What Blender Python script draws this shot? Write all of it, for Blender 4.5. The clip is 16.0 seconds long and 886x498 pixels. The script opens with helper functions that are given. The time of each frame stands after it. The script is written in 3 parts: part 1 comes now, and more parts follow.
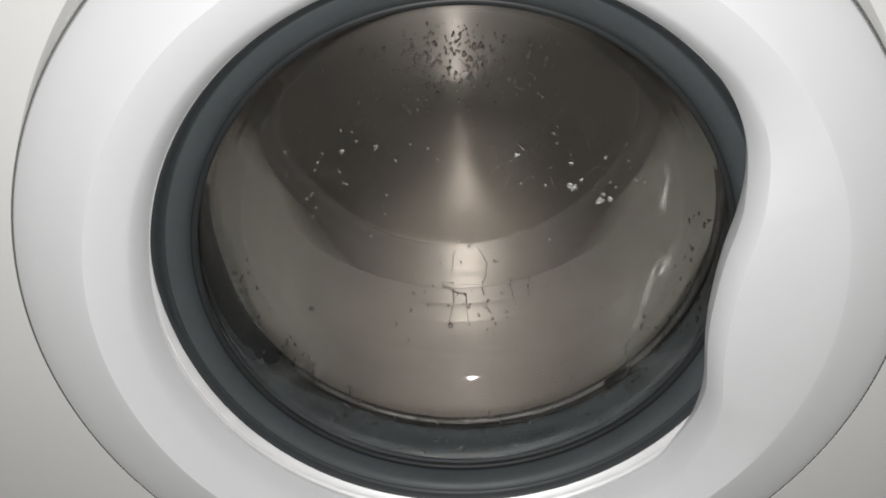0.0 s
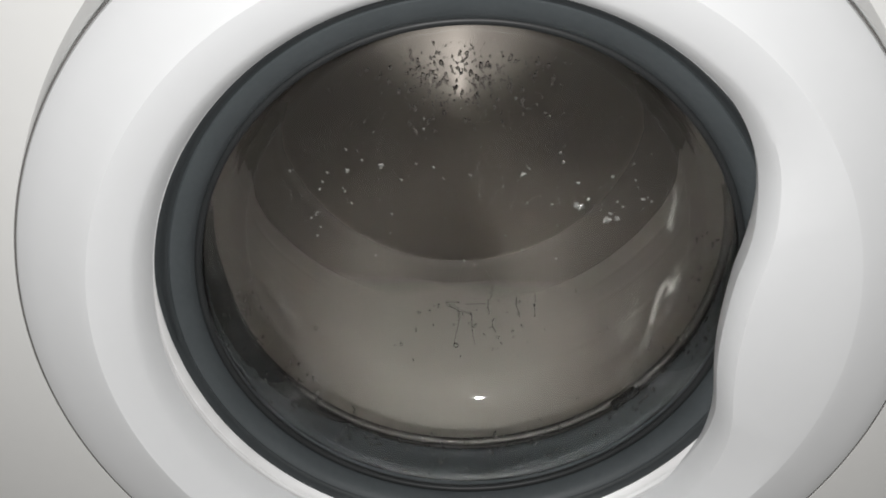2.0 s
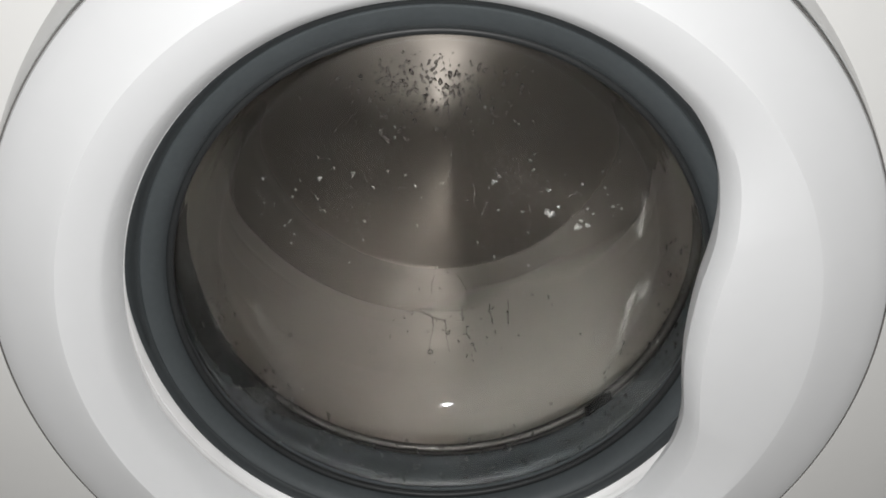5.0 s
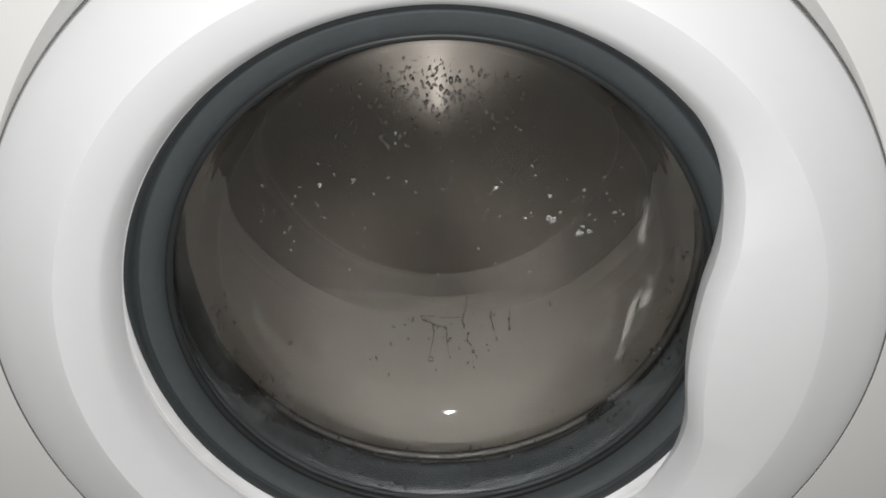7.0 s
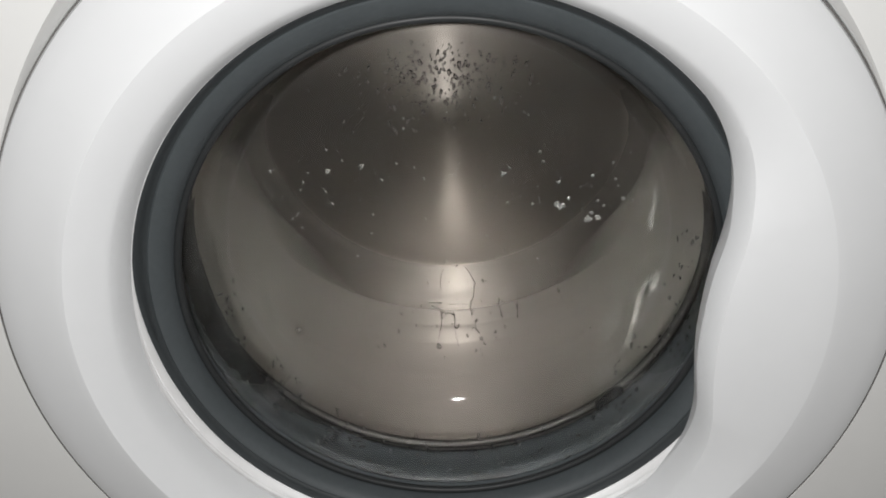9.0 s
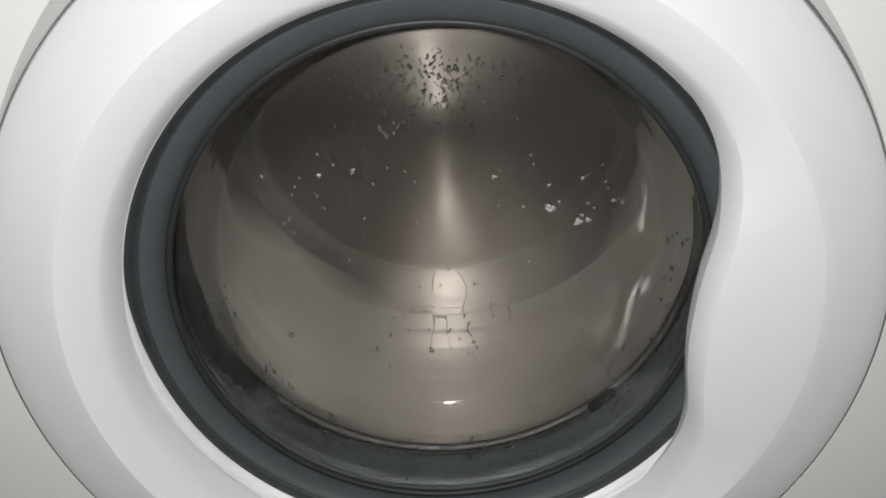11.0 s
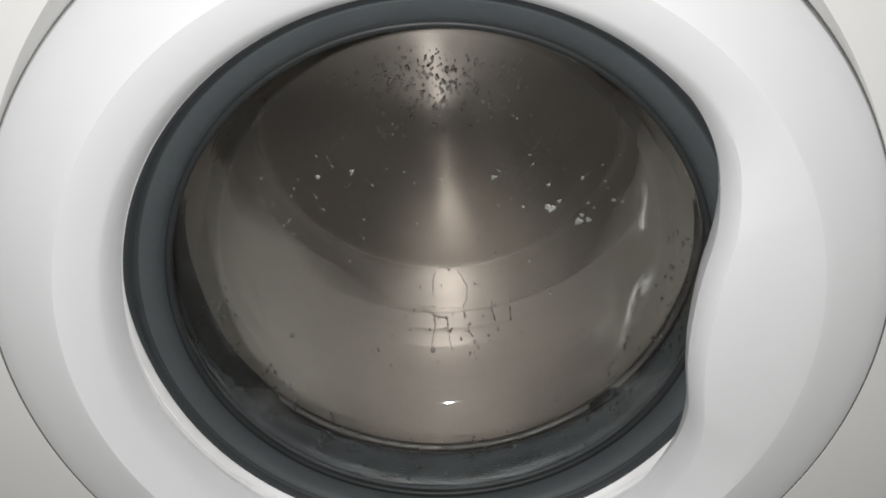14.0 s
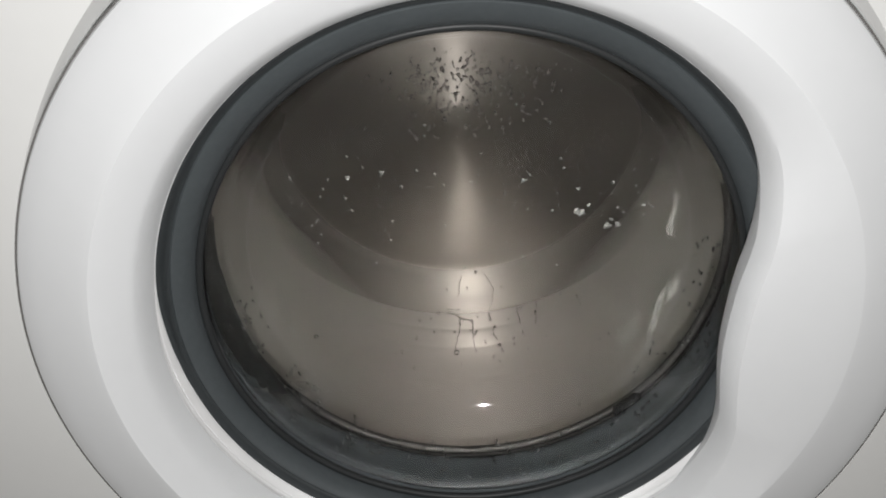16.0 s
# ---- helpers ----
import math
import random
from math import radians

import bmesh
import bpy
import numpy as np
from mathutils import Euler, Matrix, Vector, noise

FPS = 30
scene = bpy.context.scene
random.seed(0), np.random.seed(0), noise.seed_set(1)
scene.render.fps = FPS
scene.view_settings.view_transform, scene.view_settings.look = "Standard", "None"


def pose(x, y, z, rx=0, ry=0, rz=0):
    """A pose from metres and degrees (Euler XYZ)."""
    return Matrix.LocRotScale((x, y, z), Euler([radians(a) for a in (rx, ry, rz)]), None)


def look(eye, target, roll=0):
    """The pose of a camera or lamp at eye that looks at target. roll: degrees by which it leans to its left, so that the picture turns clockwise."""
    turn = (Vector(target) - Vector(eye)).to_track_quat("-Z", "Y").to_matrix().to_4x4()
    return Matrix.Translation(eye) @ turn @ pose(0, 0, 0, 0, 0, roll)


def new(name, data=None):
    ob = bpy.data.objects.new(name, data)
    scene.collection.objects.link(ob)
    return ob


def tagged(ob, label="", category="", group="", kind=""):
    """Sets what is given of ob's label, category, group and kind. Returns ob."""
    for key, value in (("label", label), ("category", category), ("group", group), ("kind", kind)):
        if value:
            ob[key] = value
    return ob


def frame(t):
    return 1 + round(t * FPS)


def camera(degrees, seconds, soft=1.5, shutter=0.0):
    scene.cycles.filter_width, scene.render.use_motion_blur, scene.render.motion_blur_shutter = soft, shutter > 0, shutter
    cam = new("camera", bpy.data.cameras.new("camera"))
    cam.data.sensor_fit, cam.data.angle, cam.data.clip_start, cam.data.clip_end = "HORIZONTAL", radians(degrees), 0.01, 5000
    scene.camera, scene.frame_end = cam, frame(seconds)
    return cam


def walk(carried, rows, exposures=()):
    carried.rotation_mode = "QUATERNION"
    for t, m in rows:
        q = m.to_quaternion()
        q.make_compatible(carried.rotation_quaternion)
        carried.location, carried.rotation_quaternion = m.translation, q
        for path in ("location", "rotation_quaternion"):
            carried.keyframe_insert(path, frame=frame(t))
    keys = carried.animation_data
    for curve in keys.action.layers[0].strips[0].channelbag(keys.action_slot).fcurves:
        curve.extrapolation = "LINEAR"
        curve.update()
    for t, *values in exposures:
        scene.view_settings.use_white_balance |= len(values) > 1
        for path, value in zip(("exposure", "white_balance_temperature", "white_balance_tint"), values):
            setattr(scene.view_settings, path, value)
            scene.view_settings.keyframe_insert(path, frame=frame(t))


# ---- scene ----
CZ = 0.45  # height of the door's centre above the floor

cam = camera(57.0, 16.0, soft=1.7, shutter=0.5)
PATH = [
    (0, (-0.003, -0.362, 0.699), (-0.038, 1.371, -0.298), -1.9),
    (0.5, (-0.004, -0.364, 0.705), (-0.047, 1.384, -0.266), -1.8),
    (1, (-0.012, -0.362, 0.708), (-0.04, 1.388, -0.26), -1.5),
    (1.5, (-0.017, -0.354, 0.707), (-0.035, 1.389, -0.273), -1.4),
    (2, (-0.007, -0.356, 0.701), (-0.04, 1.392, -0.27), -1.8),
    (2.5, (-0.003, -0.359, 0.704), (-0.021, 1.388, -0.269), -1.9),
    (3, (0.0, -0.358, 0.705), (-0.028, 1.392, -0.264), -2.1),
    (3.5, (-0.005, -0.363, 0.7), (-0.009, 1.386, -0.271), -1.8),
    (4, (0.001, -0.36, 0.702), (-0.007, 1.392, -0.263), -1.7),
    (6.5, (0.01, -0.362, 0.7), (-0.024, 1.402, -0.241), -2.0),
    (7, (0.005, -0.357, 0.701), (-0.007, 1.407, -0.24), -1.8),
    (7.5, (0.007, -0.357, 0.697), (-0.016, 1.409, -0.241), -2.2),
    (8, (-0.013, -0.36, 0.701), (-0.004, 1.39, -0.266), -1.6),
    (8.5, (-0.008, -0.357, 0.699), (-0.009, 1.393, -0.27), -1.5),
    (9, (0.004, -0.36, 0.694), (-0.025, 1.402, -0.251), -2.1),
    (11.5, (0.009, -0.364, 0.693), (-0.009, 1.407, -0.237), -2.4),
    (12, (0.013, -0.366, 0.693), (-0.017, 1.406, -0.235), -2.7),
    (12.5, (0.008, -0.361, 0.697), (-0.018, 1.404, -0.244), -2.8),
    (13, (0.011, -0.364, 0.694), (-0.016, 1.404, -0.24), -2.9),
    (13.5, (0.014, -0.363, 0.693), (-0.014, 1.408, -0.235), -3.1),
    (14, (0.012, -0.36, 0.696), (-0.026, 1.404, -0.247), -3.0),
    (14.5, (0.0, -0.363, 0.695), (-0.017, 1.409, -0.233), -2.4),
    (15, (-0.001, -0.363, 0.695), (-0.024, 1.404, -0.241), -2.2),
    (15.5, (-0.001, -0.361, 0.695), (-0.028, 1.4, -0.253), -2.1),
    (16, (-0.013, -0.357, 0.698), (-0.025, 1.405, -0.248), -1.9),
]
walk(cam, [(t, look(eye, target, roll)) for t, eye, target, roll in PATH])

# ---- light: the small lamp of the phone that films, in a dark room ----
flash = new("phone_lamp", bpy.data.lights.new("phone_lamp", "POINT"))
flash.data.energy, flash.data.shadow_soft_size, flash.data.color = 7.4, 0.004, (1.0, 0.992, 0.985)
flash.location = (-0.011, -0.380, CZ + 0.216)
world = bpy.data.worlds.new("dark_room")
world.use_nodes = True
world.node_tree.nodes["Background"].inputs[0].default_value = (0.02, 0.02, 0.02, 1)
scene.world = world


# ---- materials ----
def material(name, color, rough=0.5, metal=0.0, vary=0.06, scale=40.0, bump=0.0, bump_scale=300.0, rough_vary=0.1, stretch=(1, 1, 1), spec=0.5, coat=0.0, spun=0.0):
    m = bpy.data.materials.new(name)
    m.use_nodes = True
    nt = m.node_tree
    b = nt.nodes["Principled BSDF"]
    link = nt.links.new
    co = nt.nodes.new("ShaderNodeTexCoord")
    mp = nt.nodes.new("ShaderNodeMapping")
    mp.inputs["Scale"].default_value = stretch
    link(co.outputs["Object"], mp.inputs[0])

    def noisy(s, detail=4.0):
        n = nt.nodes.new("ShaderNodeTexNoise")
        n.inputs["Scale"].default_value, n.inputs["Detail"].default_value = s, detail
        link(mp.outputs[0], n.inputs["Vector"])
        return n.outputs[0]

    big, fine = noisy(scale), noisy(scale * 9)
    mean = nt.nodes.new("ShaderNodeMath")
    mean.operation = "ADD"
    link(big, mean.inputs[0]), link(fine, mean.inputs[1])
    rng = nt.nodes.new("ShaderNodeMapRange")
    rng.inputs["From Min"].default_value, rng.inputs["From Max"].default_value = 0.6, 1.4
    rng.inputs["To Min"].default_value, rng.inputs["To Max"].default_value = 1 - vary, 1 + vary
    link(mean.outputs[0], rng.inputs[0])
    tint = nt.nodes.new("ShaderNodeVectorMath")
    tint.operation = "SCALE"
    tint.inputs[0].default_value = color
    link(rng.outputs[0], tint.inputs["Scale"])
    link(tint.outputs[0], b.inputs["Base Color"])
    rr = nt.nodes.new("ShaderNodeMapRange")
    rr.inputs["From Min"].default_value, rr.inputs["From Max"].default_value = 0.3, 0.7
    rr.inputs["To Min"].default_value, rr.inputs["To Max"].default_value = rough * (1 - rough_vary), rough * (1 + rough_vary)
    link(big, rr.inputs[0])
    link(rr.outputs[0], b.inputs["Roughness"])
    b.inputs["Metallic"].default_value = metal
    b.inputs["Specular IOR Level"].default_value = spec
    b.inputs["Coat Weight"].default_value = coat
    if spun:
        tg = nt.nodes.new("ShaderNodeTangent")
        tg.direction_type, tg.axis = "RADIAL", "Y"
        link(tg.outputs[0], b.inputs["Tangent"])
        b.inputs["Anisotropic"].default_value, b.inputs["Anisotropic Rotation"].default_value = spun, 0.25
    if bump:
        bn = nt.nodes.new("ShaderNodeBump")
        bn.inputs["Strength"].default_value, bn.inputs["Distance"].default_value = bump, 0.0006
        link(noisy(bump_scale), bn.inputs["Height"])
        link(bn.outputs[0], b.inputs["Normal"])
    return m


def clear(name, ior, color=(1, 1, 1), rough=0.0, gloss=0.0):
    m = bpy.data.materials.new(name)
    m.use_nodes = True
    nt = m.node_tree
    nt.nodes.remove(nt.nodes["Principled BSDF"])
    g = nt.nodes.new("ShaderNodeBsdfRefraction")
    g.inputs["IOR"].default_value, g.inputs["Roughness"].default_value = ior, 0.0
    g.inputs["Color"].default_value = (*color, 1)
    s = nt.nodes.new("ShaderNodeBsdfGlossy")
    s.inputs["Roughness"].default_value = rough
    fr = nt.nodes.new("ShaderNodeFresnel")
    fr.inputs["IOR"].default_value = ior + gloss
    mix = nt.nodes.new("ShaderNodeMixShader")
    nt.links.new(fr.outputs[0], mix.inputs[0])
    nt.links.new(g.outputs[0], mix.inputs[1])
    nt.links.new(s.outputs[0], mix.inputs[2])
    nt.links.new(mix.outputs[0], nt.nodes["Material Output"].inputs[0])
    return m


def film(name, color, most, scale, low=0.42, high=0.7):
    """Milky streaks of soapy water: part clear, part white."""
    m = bpy.data.materials.new(name)
    m.use_nodes = True
    nt = m.node_tree
    b = nt.nodes["Principled BSDF"]
    b.inputs["Base Color"].default_value = (*color, 1)
    b.inputs["Roughness"].default_value = 0.35
    co = nt.nodes.new("ShaderNodeTexCoord")
    n = nt.nodes.new("ShaderNodeTexNoise")
    n.inputs["Scale"].default_value, n.inputs["Detail"].default_value = scale, 5
    mp = nt.nodes.new("ShaderNodeMapping")
    mp.inputs["Scale"].default_value = (1, 1, 0.16)
    nt.links.new(co.outputs["Object"], mp.inputs[0])
    nt.links.new(mp.outputs[0], n.inputs["Vector"])
    r = nt.nodes.new("ShaderNodeMapRange")
    r.inputs["From Min"].default_value, r.inputs["From Max"].default_value = low, high
    r.inputs["To Min"].default_value, r.inputs["To Max"].default_value = 0.0, most
    nt.links.new(n.outputs[0], r.inputs[0])
    soft = nt.nodes.new("ShaderNodeAttribute")
    soft.attribute_name = "thickness"
    thin = nt.nodes.new("ShaderNodeMath")
    thin.operation = "MULTIPLY"
    nt.links.new(r.outputs[0], thin.inputs[0])
    nt.links.new(soft.outputs["Fac"], thin.inputs[1])
    nt.links.new(thin.outputs[0], b.inputs["Alpha"])
    return m


ENAMEL = material("white_enamel", (0.77, 0.77, 0.757), 0.46, vary=0.012, scale=9, bump=0.05, bump_scale=900)
PLASTIC = material("white_plastic", (0.77, 0.78, 0.79), 0.50, vary=0.012, scale=8, bump=0.04, bump_scale=1200)
GREY = material("dark_grey_plastic", (0.066, 0.076, 0.081), 0.50, vary=0.10, scale=30, bump=0.08, bump_scale=700)
GLOSSY_GREY = material("glossy_dark_plastic", (0.026, 0.028, 0.029), 0.45, vary=0.1, scale=60, spec=0.3)
GAP_SHADE = material("gap_shade_grey", (0.15, 0.145, 0.14), 0.6, vary=0.15, scale=30)
BLACK = material("wet_black_rubber", (0.010, 0.011, 0.012), 0.25, vary=0.3, scale=200, bump=0.3, bump_scale=400)
DARK_GREY = material("darker_ring_plastic", (0.040, 0.046, 0.049), 0.50, vary=0.12, scale=30, bump=0.06, bump_scale=700)
SILVER = material("silver_trim", (0.98, 0.982, 0.985), 0.50, metal=0.5, vary=0.02, scale=60, spec=0.8)
RUBBER = material("dark_rubber", (0.038, 0.043, 0.047), 0.50, vary=0.35, scale=28, bump=0.2, bump_scale=260, spec=0.35)


def brushed(name, color, broad, narrow, share, spun):
    """Drum steel brushed round its axis: a broad soft sheen and, for a share of it, a narrower one drawn out along the axis."""
    m = material(name, color, broad, metal=1.0, vary=0.03, scale=7, rough_vary=0.05, spun=spun * 0.6)
    nt = m.node_tree
    first = nt.nodes["Principled BSDF"]
    second = nt.nodes.new("ShaderNodeBsdfPrincipled")
    second.inputs["Metallic"].default_value = 1.0
    second.inputs["Roughness"].default_value = narrow
    second.inputs["Anisotropic"].default_value, second.inputs["Anisotropic Rotation"].default_value = spun, 0.25
    nt.links.new(first.inputs["Base Color"].links[0].from_socket, second.inputs["Base Color"])
    nt.links.new(first.inputs["Tangent"].links[0].from_socket, second.inputs["Tangent"])
    mix = nt.nodes.new("ShaderNodeMixShader")
    mix.inputs[0].default_value = share
    nt.links.new(first.outputs[0], mix.inputs[1])
    nt.links.new(second.outputs[0], mix.inputs[2])
    nt.links.new(mix.outputs[0], nt.nodes["Material Output"].inputs[0])
    return m


STEEL = brushed("drum_steel", (0.625, 0.602, 0.578), 0.47, 0.21, 0.65, 0.85)
# darker copy of the drum steel: the shade deep inside is in its colour
SHADED_BACK_STEEL = brushed("shaded_drum_back_steel", (0.192, 0.174, 0.158), 0.44, 0.31, 0.20, 0.05)
# rim of the same steel, its colour lowered to stand for less light
SHADED_RIM_STEEL = brushed("shaded_drum_rim_steel", (0.225, 0.208, 0.192), 0.42, 0.23, 0.52, 0.60)
# near-black steel: the lip's dimmed sheen is put into the colour
DIMMED_LIP_STEEL = material("dimmed_drum_lip_steel", (0.075, 0.072, 0.069), 0.60, metal=1.0, vary=0.06, scale=30)
SEAL_BLACK = material("seal_black", (0.011, 0.011, 0.011), 0.5, vary=0.4, scale=120, bump=0.3, bump_scale=500, spec=0.3)
LIFTER = material("lifter_plastic", (0.27, 0.255, 0.235), 0.45, vary=0.05, scale=25)
GLASS = clear("door_glass", 1.46, (0.94, 0.94, 0.93), 0.025)
WATER = clear("water", 1.33, (1, 1, 1), 0.05, 0.6)
FOAM = material("soap_foam", (0.20, 0.20, 0.193), 0.7, vary=0.15, scale=500, bump=0.4, bump_scale=1500)
FILM = film("soapy_film", (0.46, 0.45, 0.43), 0.36, 170, 0.38, 0.74)
HAZE = film("thin_film", (0.46, 0.45, 0.43), 0.09, 120, 0.38, 0.78)
LIME = material("lime_deposit", (0.25, 0.262, 0.268), 0.7, vary=0.2, scale=300)
WALL = material("wall_paint", (0.55, 0.54, 0.51), 0.8, vary=0.05, scale=3, bump=0.1, bump_scale=200)
FLOOR = material("floor_tile", (0.28, 0.26, 0.24), 0.4, vary=0.1, scale=6)


# ---- mesh helpers (all round things turn about the y axis) ----
def finish(name, bm, mat, parent=None, label="", smooth=True, place=None):
    me = bpy.data.meshes.new(name)
    bmesh.ops.recalc_face_normals(bm, faces=bm.faces[:])
    for fc in bm.faces:
        fc.smooth = smooth
    bm.to_mesh(me)
    bm.free()
    me.materials.append(mat)
    ob = new(name, me)
    if place:
        ob.location = place
    if parent:
        ob.parent = parent
    if label:
        ob["label"] = label
    return ob


def part(name, bm, mat, parent, label="", smooth=True, place=None):
    return finish(name, bm, mat, parent, label, smooth, place)


def sharpen(ob, degrees=35):
    me = ob.data
    me.set_sharp_from_angle(angle=radians(degrees))
    return ob


def lathe(profile, n=160, closed=False):
    bm = bmesh.new()
    rings = []
    for r, y in profile:
        if r < 1e-6:
            rings.append([bm.verts.new((0, y, 0))])
        else:
            rings.append([bm.verts.new((r * math.cos(2 * math.pi * i / n), y, r * math.sin(2 * math.pi * i / n))) for i in range(n)])
    pairs = list(zip(rings, rings[1:])) + ([(rings[-1], rings[0])] if closed else [])
    for a, b in pairs:
        if len(a) == 1 and len(b) == 1:
            continue
        for i in range(n):
            j = (i + 1) % n
            if len(a) == 1:
                bm.faces.new((a[0], b[i], b[j]))
            elif len(b) == 1:
                bm.faces.new((a[i], a[j], b[0]))
            else:
                bm.faces.new((a[i], a[j], b[j], b[i]))
    return bm


def polar(rows, n=240):
    """A sheet from functions of the angle: each row gives (r, y) at an angle in degrees."""
    bm = bmesh.new()
    rings = []
    for row in rows:
        ring = []
        for i in range(n):
            a = 360 * i / n
            a = a - 360 if a > 180 else a
            r, y = row(a)
            ring.append(bm.verts.new((r * math.cos(radians(a)), y, r * math.sin(radians(a)))))
        rings.append(ring)
    for a, b in zip(rings, rings[1:]):
        for i in range(n):
            j = (i + 1) % n
            bm.faces.new((a[i], a[j], b[j], b[i]))
    return bm


def box(bm, lo, hi):
    vs = [bm.verts.new((x, y, z)) for x in (lo[0], hi[0]) for y in (lo[1], hi[1]) for z in (lo[2], hi[2])]
    for q in ((0, 1, 3, 2), (4, 6, 7, 5), (0, 4, 5, 1), (2, 3, 7, 6), (0, 2, 6, 4), (1, 5, 7, 3)):
        bm.faces.new([vs[k] for k in q])


def smoothstep(a, b, v):
    v = min(1.0, max(0.0, (v - a) / (b - a)))
    return v * v * (3 - 2 * v)


# ---- the room, plain and closed ----
def room():
    for name, lo, hi, mat, label in (
        ("floor", (-1.3, -1.7, -0.1), (1.3, 0.75, 0.0), FLOOR, "plain dark tiled floor under the washing machine"),
        ("ceiling", (-1.3, -1.7, 2.4), (1.3, 0.75, 2.5), WALL, "plain pale painted ceiling of the dark room"),
        ("wall_north", (-1.2, 0.65, 0.0), (1.2, 0.75, 2.4), WALL, "plain pale painted wall behind the machine"),
        ("wall_south", (-1.2, -1.7, 0.0), (1.2, -1.6, 2.4), WALL, "plain pale painted wall facing the machine"),
        ("wall_east", (1.2, -1.7, 0.0), (1.3, 0.75, 2.4), WALL, "plain pale painted side wall"),
        ("wall_west", (-1.3, -1.7, 0.0), (-1.2, 0.75, 2.4), WALL, "plain pale painted side wall"),
    ):
        bm = bmesh.new()
        box(bm, lo, hi)
        tagged(finish(name, bm, mat, smooth=False), label, name.split("_")[0], kind="structure")


room()

# ---- the washing machine ----
machine = tagged(new("washing_machine"), "white front-loading washing machine, drum spinning behind a wet round door", "washing machine")


def recess(a):
    """Outer radius of the sunk rim round the door: wider towards the top."""
    return 0.2359 + 0.034 * max(0.0, math.sin(radians(a)) - 0.42) ** 1.5


def front_panel():
    def square(a):
        c, s = math.cos(radians(a)), math.sin(radians(a))
        up = 0.40 if s > 0 else 0.45
        return min(0.3 / max(abs(c), 1e-6), up / max(abs(s), 1e-6))

    rows = [
        lambda a: (square(a), 0.02),
        lambda a: (square(a) - 0.0005, 0.003),
        lambda a: (square(a) - 0.004, 0.0),
        lambda a: (0.270 + recess(a) - 0.2358, 0.0),
        lambda a: (recess(a) + 0.0001, 0.0),
        lambda a: (recess(a), 0.0002),
        lambda a: (0.2358 + 0.5 * (recess(a) - 0.2358), 0.0006 + 1.9 * (recess(a) - 0.2358)),
        lambda a: (0.2358, 0.0010 + 3.8 * (recess(a) - 0.2358)),
        lambda a: (0.2358, 0.046),
        lambda a: (0.205, 0.047),
        lambda a: (0.205, 0.052),
    ]
    sharpen(part("front_panel", polar(rows, 360), ENAMEL, machine, "white enamelled steel front with a sunk rim", place=(0, 0, CZ)), 18)
    # added ring: its grey stands in for the shade in the door gap
    part("gap_shade_strip", lathe([(0.2348, 0.0022), (0.23575, 0.0004), (0.23575, 0.0050), (0.2348, 0.0050)], 200, closed=True), GAP_SHADE, machine, "grey strip standing in for the shade in the gap round the door", place=(0, 0, CZ))


def casing():
    for x in (-0.3, 0.285):
        bm = bmesh.new()
        box(bm, (x, 0.021, 0.02), (x + 0.015, 0.58, 0.85))
        part("side_panel", bm, ENAMEL, machine, smooth=False)
    bm = bmesh.new()
    box(bm, (-0.284, 0.021, 0.83), (0.284, 0.58, 0.85))
    part("top_panel", bm, ENAMEL, machine, smooth=False)
    bm = bmesh.new()
    box(bm, (-0.284, 0.56, 0.02), (0.284, 0.58, 0.829))
    part("back_panel", bm, ENAMEL, machine, smooth=False)
    bm = bmesh.new()
    box(bm, (-0.284, 0.03, 0.0), (0.284, 0.559, 0.03))
    part("base", bm, GREY, machine, smooth=False)


# the glass bowl: its profile above and below; the nose sits high
BOWL_HIGH = [(0.1625, 0.0515), (0.1590, 0.0560), (0.1548, 0.0660), (0.1508, 0.0770), (0.1468, 0.0885), (0.1420, 0.0975), (0.1365, 0.1022), (0.1305, 0.1045), (0.1200, 0.1068), (0.0900, 0.1092), (0.0450, 0.1108), (0.0, 0.1112)]
BOWL_LOW = [(0.1625, 0.0515), (0.1590, 0.0560), (0.1500, 0.0675), (0.1400, 0.0805), (0.1300, 0.0930), (0.1225, 0.1000), (0.1150, 0.1040), (0.1070, 0.1060), (0.0980, 0.1074), (0.0750, 0.1094), (0.0400, 0.1108), (0.0, 0.1112)]


def bowl_profiles(s):
    """Front and back (drum-side) profile of the bowl; s: sine of the angle round the axis."""
    w = max(0.0, -s) ** 1.6
    front = [(a[0] + (b[0] - a[0]) * w, a[1] + (b[1] - a[1]) * w) for a, b in zip(BOWL_HIGH, BOWL_LOW)]
    back = []
    for k, (r, y) in enumerate(front):
        (r0, y0), (r1, y1) = front[max(0, k - 1)], front[min(len(front) - 1, k + 1)]
        n = math.hypot(r1 - r0, y1 - y0)
        back.append((max(0.0, r + 0.004 * (y1 - y0) / n) if r > 0 else 0.0, y + 0.004 * (r0 - r1) / n))
    return front, back


# the inner edge of the white door ring: a circle, cut into by the grip
GRIP = ((-46, 0.1780), (-41, 0.1745), (-38, 0.1715), (-35, 0.1690), (-32, 0.1655), (-28, 0.1603), (-24, 0.1545), (-19, 0.1472), (-14, 0.1418), (-8, 0.1382), (-2, 0.1375), (4, 0.1388), (10, 0.1424), (15, 0.1483), (20, 0.1545), (26, 0.1620), (31, 0.1680), (36, 0.1716), (41, 0.1738), (46, 0.1746))


def crescent(a):
    """The silvery trim shows below and at the sides, and narrows to nothing above."""
    return smoothstep(0.22, -0.36, math.sin(radians(a)))


def edge(a):
    if a <= GRIP[0][0] or a >= GRIP[-1][0]:
        return 0.1744 + 0.0042 * crescent(a)
    for (a0, r0), (a1, r1) in zip(GRIP, GRIP[1:]):
        if a <= a1:
            return r0 + (r1 - r0) * (a - a0) / (a1 - a0)


